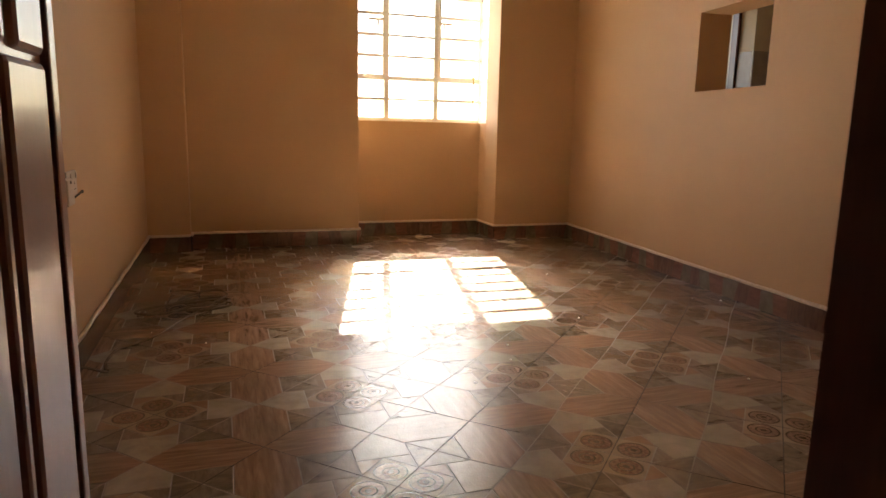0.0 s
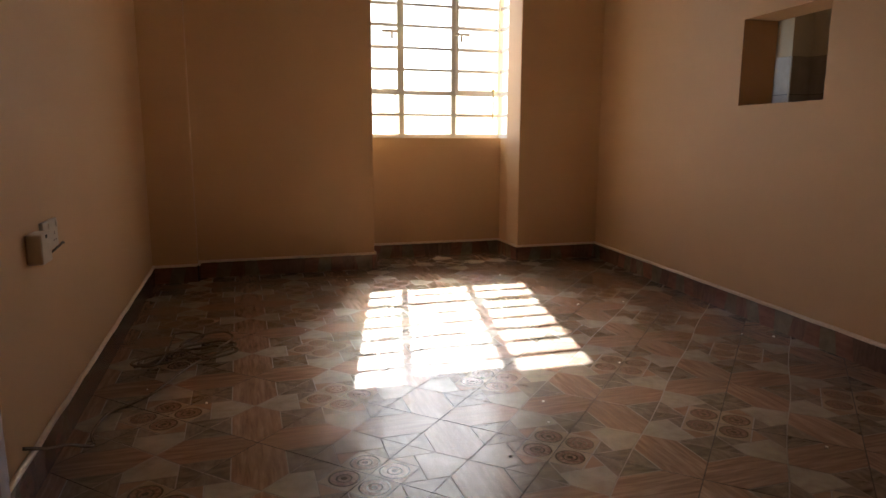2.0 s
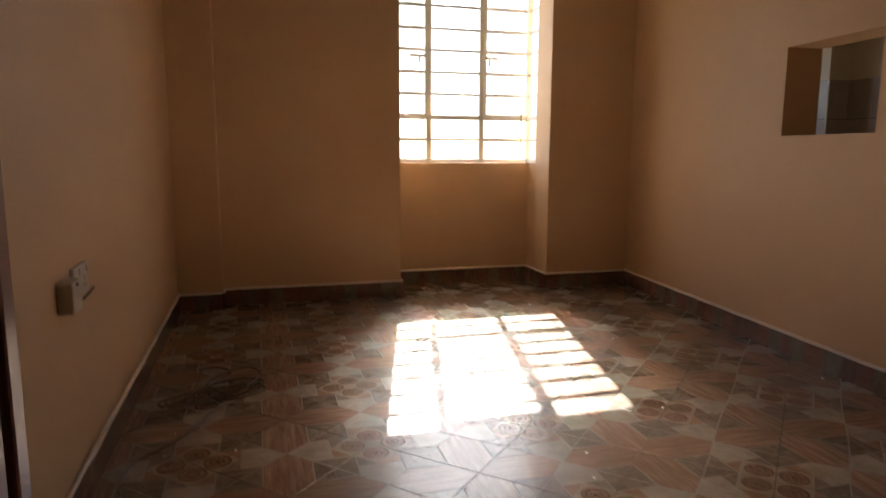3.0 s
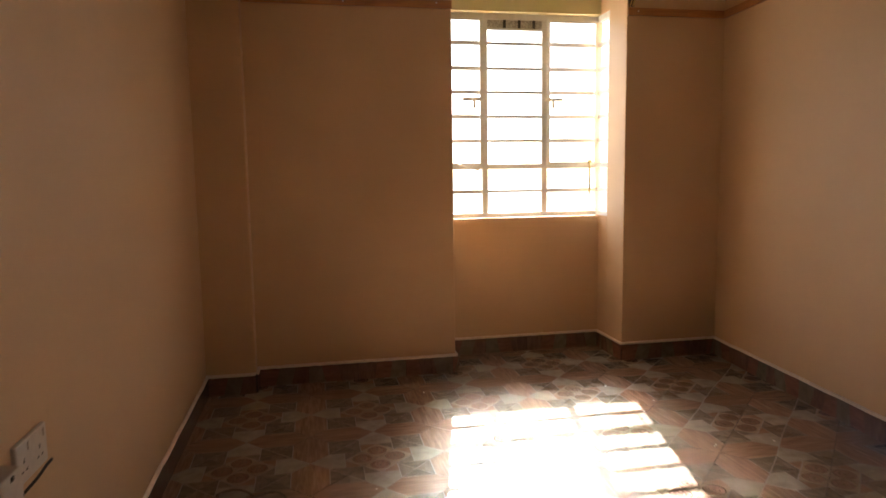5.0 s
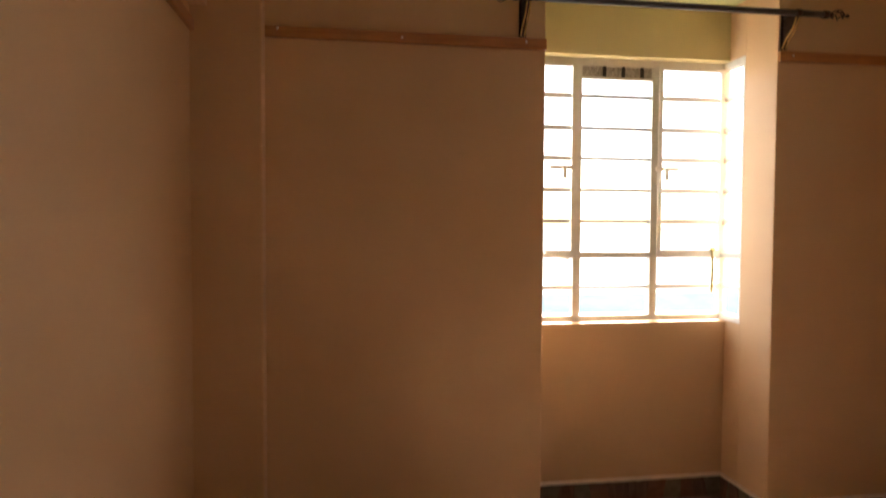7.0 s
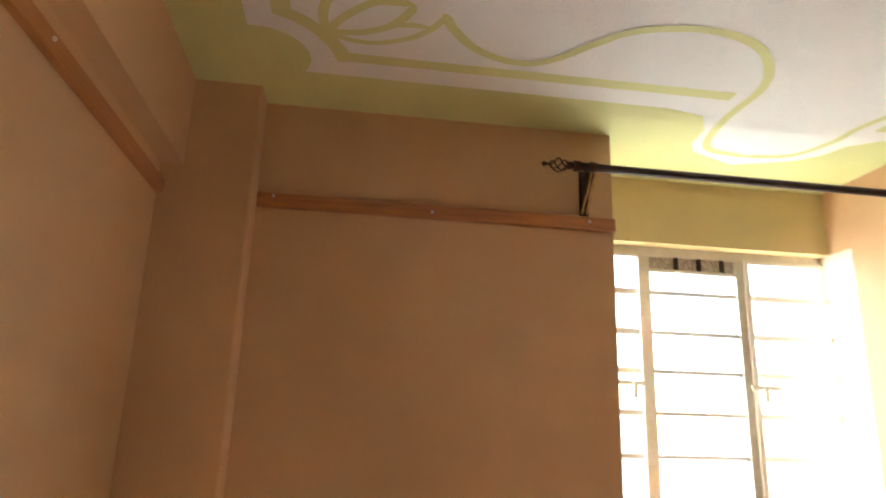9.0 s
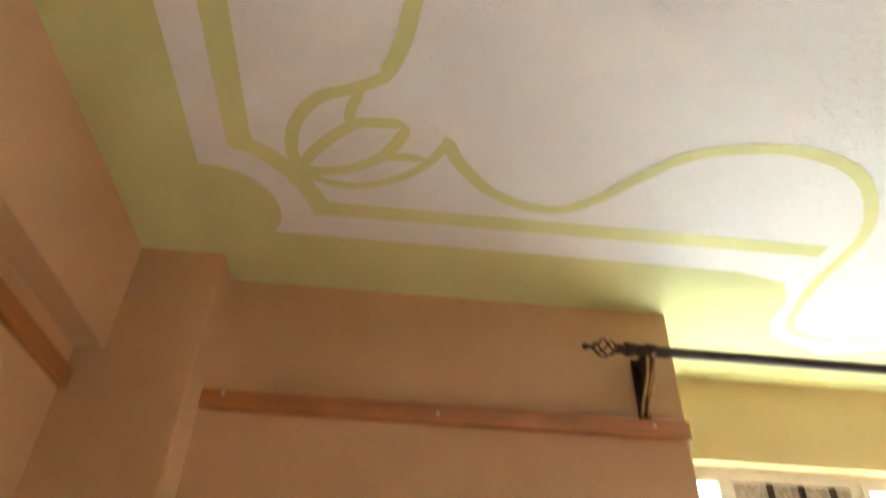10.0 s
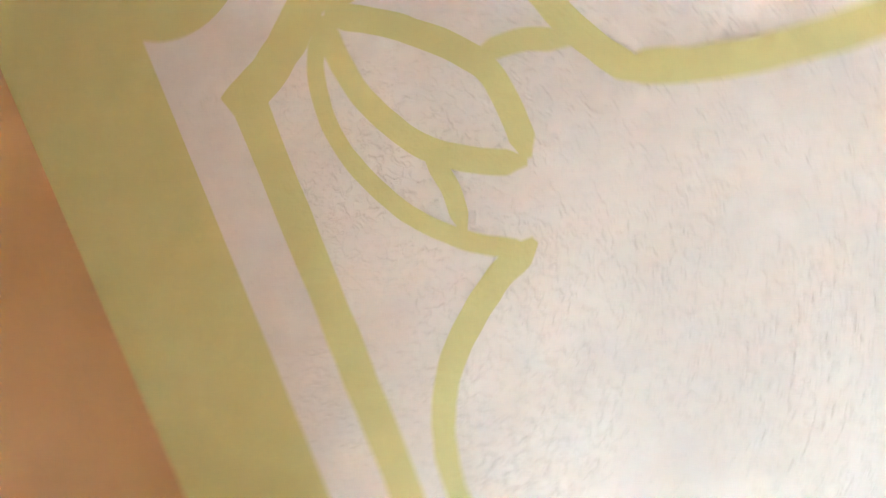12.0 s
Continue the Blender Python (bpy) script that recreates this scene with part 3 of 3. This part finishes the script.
for x in (1.487, 2.762):
    bm = bmesh.new()
    box(bm, x - 0.017, x + 0.017, YB - 0.004, YB, 2.295, 2.46, 0, 0.0015)
    tube(bm, [(x, YB, PZ + 0.004), (x, PY + 0.014, PZ)], 0.008, 10)
    web = [[bm.verts.new((x + dx, y, z)) for y, z in ((YB - 0.002, 2.452), (PY + 0.004, PZ + 0.012), (PY - 0.002, PZ - 0.016), (YB - 0.03, 2.35), (YB - 0.002, 2.306))] for dx in (-0.006, 0.006)]
    bm.faces.new(web[0])
    bm.faces.new(web[1][::-1])
    for k in range(5):
        bm.faces.new((web[0][k], web[1][k], web[1][(k + 1) % 5], web[0][(k + 1) % 5]))
    b_ob = part("bracket", local(pole, bm), M_BRONZE, pole, "dark wall bracket")
    bm = bmesh.new()
    pts = bezier([(x, YB - 0.004, 2.300), (x, YB - 0.03, 2.335), (x, YB - 0.072, 2.372), (x, PY, PZ - 0.016)], 6)
    for side in (-0.009, 0.009):
        tube(bm, [(p[0] + side, p[1], p[2]) for p in pts], 0.0042, 8)
    part("brace", local(pole, bm), M_BRASS, b_ob, "polished brass brace")
    bm = bmesh.new()
    tube(bm, [(x - 0.013, PY, PZ), (x + 0.013, PY, PZ)], 0.0185, 16)
    part("collar", local(pole, bm), M_BRONZE, b_ob, "dark bronze collar")

# ---- door and its frame ----
boxes("door_frame", [(DL - 0.05, DL, 0.395, YF + 0.012, ZB, DH), (DR, DR + 0.05, 0.395, YF + 0.012, ZB, DH), (DL - 0.05, DR + 0.05, 0.395, YF + 0.012, DH, DH + 0.05)], M_FRAMEWOOD, "dark brown glossy painted timber door frame", category="door frame")
door = empty("door", (0.335, 0.60, 0.0), "brown glossy panelled timber door standing open into the room", "door")
DX0, DX1 = 0.316, 0.354
DY0, DY1 = 0.615, 1.40


def dpart(name, rows, bevel, label=""):
    bm = bmesh.new()
    for r in rows:
        box(bm, *r, 0, bevel)
    return part(name, local(door, bm), M_DOOR, door, label)


dpart("core", [(DX0 + 0.010, DX1 - 0.014, DY0 + 0.004, DY1 - 0.004, 0.016, 2.031)], 0.002)
for y0, y1 in ((1.362, DY1), (DY0, DY0 + 0.075)):
    dpart("stile", [(DX0, DX1, y0, y1, 0.012, 2.035)], 0.006)
for z0, z1 in ((0.012, 0.155), (1.935, 2.035)):
    dpart("rail", [(DX0, DX1 - 0.001, DY0 + 0.077, 1.360, z0, z1)], 0.005)
# lower and upper fields meet at an open joint
for z0, z1, bead, fields in ((0.165, 0.950, (1.127, 1.159), ((1.178, 1.352), (0.705, 1.109))), (0.960, 1.925, (1.163, 1.192), ((1.226, 1.352), (0.705, 1.144)))):
    dpart("muntin", [(DX0 + 0.002, DX1 - 0.002, *bead, z0, z1)], 0.010)
    for y0, y1 in fields:
        dpart("panel", [(DX0 + 0.003, DX1 - 0.002, y0, y1, z0, z1)], 0.012, "raised panel with rounded edges")
for z in (0.25, 1.05, 1.8):
    bm = bmesh.new()
    tube(bm, [(0.36, 0.612, z - 0.05), (0.36, 0.612, z + 0.05)], 0.006, 8)
    part("hinge", local(door, bm), M_BRONZE, door, "steel butt hinge")

# the leaf stands a little short of square
door.matrix_world = Matrix.Translation((DX1, DY1, 0)) @ Matrix.Rotation(radians(-4), 4, "Z") @ Matrix.Translation((-DX1, -DY1, 0)) @ Matrix.Translation(door.location)

# ---- wall socket with an adaptor ----
sock = empty("wall_socket", (XL, 2.75, 0.655), "ivory twin wall socket above the skirting", "socket")
bm = bmesh.new()
box(bm, XL, XL + 0.012, 2.602, 2.760, 0.608, 0.700, 0, 0.004)
part("faceplate", local(sock, bm), M_PLASTIC, sock)
for yc in (2.635, 2.717):
    bm = bmesh.new()
    for dy, dz, w, h in ((0, 0.012, 0.004, 0.009), (-0.011, -0.01, 0.008, 0.004), (0.011, -0.01, 0.008, 0.004)):
        box(bm, XL + 0.0118, XL + 0.0128, yc + dy - w / 2, yc + dy + w / 2, 0.645 + dz - h / 2, 0.645 + dz + h / 2)
    part("pin_hole", local(sock, bm), M_HOLE, sock, "dark pin slots")
    bm = bmesh.new()
    box(bm, XL + 0.012, XL + 0.0155, yc + 0.02, yc + 0.032, 0.673, 0.692, 0, 0.0015)
    part("switch", local(sock, bm), M_PLASTIC, sock, "small rocker switch")
plug = empty("junction_box", (XL, 2.64, 0.64), "ivory surface box with a wire tail beside the wall socket", "junction box")
bm = bmesh.new()
box(bm, XL, XL + 0.042, 2.462, 2.556, 0.598, 0.684, 0, 0.005)
part("body", local(plug, bm), M_PLASTIC, plug)
bm = bmesh.new()
box(bm, XL + 0.0415, XL + 0.0435, 2.50, 2.515, 0.669, 0.679, 0, 0.0008)
part("indicator", local(plug, bm), M_HOLE, plug, "dark indicator window")
bm = bmesh.new()
tube(bm, bezier([(XL + 0.040, 2.550, 0.620), (XL + 0.050, 2.60, 0.632), (XL + 0.046, 2.66, 0.634), (XL + 0.036, 2.715, 0.624)], 6), 0.0034, 6)
part("wire_tail", local(plug, bm), M_HOLE, plug, "short dark wire tail")

# ---- cable on the floor ----
cable = bmesh.new()
rng = random.Random(5)
pts = [(XL + 0.001, 2.27, 0.150), (XL + 0.03, 2.37, 0.10), (0.150, 2.48, 0.055), (0.198, 2.562, 0.006), (0.178, 2.66, 0.005), (0.197, 2.81, 0.005), (0.262, 2.885, 0.005), (0.33, 2.98, 0.005), (0.405, 3.168, 0.006), (0.47, 3.30, 0.006)]
for k, (lx, ly, ax, ay, lean) in enumerate(((0.47, 3.44, 0.15, 0.10, 0.5), (0.42, 3.36, 0.20, 0.07, 0.15), (0.50, 3.52, 0.10, 0.16, -0.4), (0.38, 3.33, 0.19, 0.05, 0.35))):
    for q in range(8):
        a = -1.2 + q * math.pi / 4
        ex, ey = ax * math.cos(a), ay * math.sin(a)
        pts.append((lx + ex * math.cos(lean) - ey * math.sin(lean) + rng.uniform(-0.012, 0.012), ly + ex * math.sin(lean) + ey * math.cos(lean) + rng.uniform(-0.012, 0.012), 0.005 + 0.007 * k + rng.uniform(0, 0.008)))
pts += [(0.345, 3.60, 0.04), (0.33, 3.72, 0.012), (0.40, 3.76, 0.006), (0.47, 3.66, 0.01), (0.40, 3.45, 0.03), (0.27, 3.33, 0.006), (0.215, 3.29, 0.006)]
tube(cable, bezier([Vector(p) for p in pts], 6), 0.0048, 8)
tagged(finish("cable", cable, M_CABLE), "loose coil of grey cable lying on the tiled floor", "cable")

# crumbs of plaster on the floor
for i in range(26):
    bm = bmesh.new()
    r = rng.uniform(0.0025, 0.006)
    ball(bm, (0, 0, r * 0.5), r, (1, rng.uniform(0.5, 1.4), 0.6), 6)
    ob = tagged(finish("plaster_crumb", bm, M_SPECK), "small pale crumb of plaster on the floor", "crumb", "crumbs on the floor")
    ob.location = (rng.uniform(0.2, 3.2), rng.uniform(1.3, 4.8), 0.0)

# ---- outside ----
boxes("ground", [(-900, 900, 5.7, 1500, -9.3, -9.0)], plain("dusty_ground", (0.08, 0.07, 0.056), 0.9, 0, 0.25, 0.2), "pale dusty ground below the building", category="ground")
M_ROOF = plain("blue_sheet_roof", (0.045, 0.075, 0.09), 0.95, 0, 0.3, 0.6)
M_ROOF.node_tree.nodes["Principled BSDF"].inputs["Specular IOR Level"].default_value = 0.1
M_BLOCK = plain("pale_block_wall", (0.42, 0.42, 0.42), 0.9, 0, 0.15, 1)


def house(x, y, w, d, eave, ridge, label):
    base = empty("house", (x, y, -9.0), label, "house", "houses outside")
    bm = bmesh.new()
    box(bm, x, x + w, y, y + d, -9.0, eave)
    part("wall", local(base, bm), M_BLOCK, base)
    bm = bmesh.new()
    o = 0.6
    v = [bm.verts.new(p) for p in ((x - o, y - o, eave), (x + w + o, y - o, eave), (x + w + o, y + d + o, eave), (x - o, y + d + o, eave), (x - o, y + d / 2, ridge), (x + w + o, y + d / 2, ridge))]
    for idx in ((0, 1, 5, 4), (3, 4, 5, 2), (0, 4, 3), (1, 2, 5), (0, 3, 2, 1)):
        bm.faces.new([v[k] for k in idx])
    part("roof", local(base, bm), M_ROOF, base, "blue corrugated sheet roof")
    for k in range(int(w // 3)):
        bm = bmesh.new()
        box(bm, x + 1 + 3 * k, x + 2.3 + 3 * k, y - 0.06, y + 0.05, eave - 2.2, eave - 1.0)
        part("window", local(base, bm), M_HOLE, base)


house(-8, 22, 46, 12, -2.35, -1.45, "long low grey house with a blue sheet roof")
house(-40, 30, 26, 10, -3.2, -2.0, "low grey house with a blue sheet roof")

# ---- floor tiles ----
def clip(poly, a, b, c):
    """Keeps the part of an outline where a x + b y <= c."""
    out = []
    for i, p in enumerate(poly):
        q = poly[(i + 1) % len(poly)]
        dp, dq = a * p[0] + b * p[1] - c, a * q[0] + b * q[1] - c
        if dp <= 0:
            out.append(p)
        if (dp <= 0) != (dq <= 0):
            t = dp / (dp - dq)
            out.append(tuple(u + t * (w - u) for u, w in zip(p, q)))
    return out


def inset(poly, depths):
    """Pulls each side of a convex outline in by its own depth."""
    cx = sum(p[0] for p in poly) / len(poly)
    cy = sum(p[1] for p in poly) / len(poly)
    sides = []
    for i, d in enumerate(depths):
        a, b = Vector(poly[i]), Vector(poly[(i + 1) % len(poly)])
        e = (b - a).normalized()
        nrm = Vector((-e.y, e.x))
        if nrm.dot(Vector((cx, cy)) - a) < 0:
            nrm = -nrm
        sides.append((a + nrm * d, e))
    out = []
    for i in range(len(poly)):
        (p, e), (q, f) = sides[i - 1], sides[i]
        turn = e.x * f.y - e.y * f.x
        if abs(turn) < 1e-4:
            out.append((q.x, q.y))
            continue
        k = ((q.x - p.x) * f.y - (q.y - p.y) * f.x) / turn
        out.append((p.x + e.x * k, p.y + e.y * k))
    return out


# facets of half a tile in plan steps of TILE from the medallion: a along the tile's diagonal, b across it
# material: 0 plank 1 plank end 2 slate 3 pale 4 cream 7 soft grey 9 small wedge
SPLIT = [
    ([(0, 0), (0.25, -0.25), (0.5, 0), (0.25, 0.25)], 4),
    ([(0.5, 0), (0.5, 0.25), (0.25, 0.25)], 9),
    ([(0.25, -0.25), (0.5, -0.25), (0.5, 0)], 7),
    ([(0.5, 0), (0.5, -0.25), (0.73, -0.25), (1, 0), (0.73, 0.25), (0.5, 0.25)], 3),
    ([(0.25, 0.25), (0.73, 0.25), (0.49, 0.49)], 7),
    ([(0.73, 0.25), (0.73, 0.73), (0.49, 0.49)], 2),
    ([(0.25, -0.25), (0.49, -0.49), (0.73, -0.25)], 2),
    ([(0.73, -0.25), (0.49, -0.49), (0.73, -0.73)], 7),
    ([(1, 0), (1.27, 0.25), (1.27, 0.73), (1, 1), (0.73, 0.73), (0.73, 0.25)], 0),
]
HALF = [([((a - b) / 2, (a + b) / 2) for a, b in poly], m) for poly, m in SPLIT]
FACETS = HALF + [([(1 - u, 1 - v) for u, v in poly], m) for poly, m in HALF]
TILE_MATS = [M_WOOD_A, M_WOOD_B, M_SLATE, M_PALE, M_CREAM, M_RING, M_GROUT, M_SLATE2, M_LINE, M_WEDGE, M_BAND]
SIDE = TILE * math.sqrt(2)
tile_cache = {}


def tile_mesh(turned, rect):
    """A tile laid at 45 degrees; rect, in tile space, cuts it at the walls (None: a whole tile)."""
    if rect is None and turned in tile_cache:
        return tile_cache[turned]
    ax, ay = ((TILE, -TILE), (TILE, TILE)) if not turned else ((TILE, TILE), (-TILE, TILE))
    verts, faces, mats = [], [], []

    def place(p):
        return (p[0] * ax[0] + p[1] * ay[0], p[0] * ax[1] + p[1] * ay[1])

    def cut(poly):
        if rect is not None:
            for side in ((-1, 0, -rect[0]), (1, 0, rect[1]), (0, -1, -rect[2]), (0, 1, rect[3]), (1, -SX, rect[4])):
                poly = clip(poly, *side)
        return poly

    def face(poly, z, m):
        zs = z if isinstance(z, (list, tuple)) else [z] * len(poly)
        poly = cut([(*place(p), h) for p, h in zip(poly, zs)])
        if len(poly) < 3:
            return
        k = len(verts)
        verts.extend(poly)
        faces.append(tuple(range(k, k + len(poly))))
        mats.append(m)

    g = 0.0032
    outline = [(g, g), (1 - g, g), (1 - g, 1 - g), (g, 1 - g)]
    face(outline, -0.0016, 8)
    for poly, m in FACETS:
        poly = [(min(max(u, g), 1 - g), min(max(v, g), 1 - g)) for u, v in poly]
        n = len(poly)
        outer = [any(abs(poly[k][c] - w) < 1e-6 and abs(poly[(k + 1) % n][c] - w) < 1e-6 for c in (0, 1) for w in (g, 1 - g)) for k in range(n)]
        inner = inset(poly, [0.0 if edge else 0.0046 for edge in outer])
        if not turned and m in (0, 1):
            m = 1 - m
        face(inner, 0.0, m)
        for k in range(len(poly)):
            q = (k + 1) % len(poly)
            if outer[k]:
                continue
            face([poly[k], poly[q], inner[q], inner[k]], (-0.0010, -0.0010, 0.0, 0.0), 8)
    for c in (0.122, 0.878):
        for r0, r1, tone in ((0.108, 0.096, 5), (0.096, 0.056, 10), (0.056, 0.044, 5), (0.044, 0.022, 10), (0.022, 0.0, 5)):
            for k in range(20):
                t0, t1 = 2 * math.pi * k / 20, 2 * math.pi * (k + 1) / 20
                ring = [(c + r0 * math.cos(t0), c + r0 * math.sin(t0)), (c + r0 * math.cos(t1), c + r0 * math.sin(t1)), (c + r1 * math.cos(t1), c + r1 * math.sin(t1))]
                if r1 > 0:
                    ring.append((c + r1 * math.cos(t0), c + r1 * math.sin(t0)))
                face(ring, 0.0003, tone)
    rim = cut([place(p) for p in outline])
    for p, q in zip(rim, rim[1:] + rim[:1]):
        k = len(verts)
        verts.extend([(*p, -0.0002), (*q, -0.0002), (*q, -0.006), (*p, -0.006)])
        faces.append((k, k + 1, k + 2, k + 3))
        mats.append(6)
    if len(rim) < 3:
        return None
    me = bpy.data.meshes.new("floor_tile")
    me.from_pydata(verts, [], faces)
    for m in TILE_MATS:
        me.materials.append(m)
    me.polygons.foreach_set("material_index", mats)
    bm = bmesh.new()
    bm.from_mesh(me)
    for f in bm.faces:
        f.normal_update()
        if f.normal.z < -0.5:
            f.normal_flip()
    bm.to_mesh(me)
    bm.free()
    if rect is None:
        tile_cache[turned] = me
    return me


floor_ob = bpy.data.objects["floor"]


def lay(x_lo, x_hi, y_lo, y_hi):
    for i in range(-3, 8):
        for j in range(-4, 9):
            for turned in (False, True):
                x, y = X0 + 2 * TILE * i, Y0 + 2 * TILE * j
                bx = (x, x + 2 * TILE, y - TILE, y + TILE) if not turned else (x - TILE, x + TILE, y, y + 2 * TILE)
                if bx[1] <= x_lo or bx[0] >= x_hi or bx[3] <= y_lo or bx[2] >= y_hi:
                    continue
                whole = bx[0] >= x_lo and bx[1] <= x_hi - 0.45 and bx[2] >= y_lo and bx[3] <= y_hi
                me = tile_mesh(turned, None if whole else (x_lo - x, x_hi - x, y_lo - y, y_hi - y, XR - YB * SX - x + y * SX))
                if me:
                    o = new("floor_tile", me)
                    o.location, o.parent = (x, y, 0.0), floor_ob


lay(XL, XR, 0.40, YB)
lay(AL, AR, YB, YA)
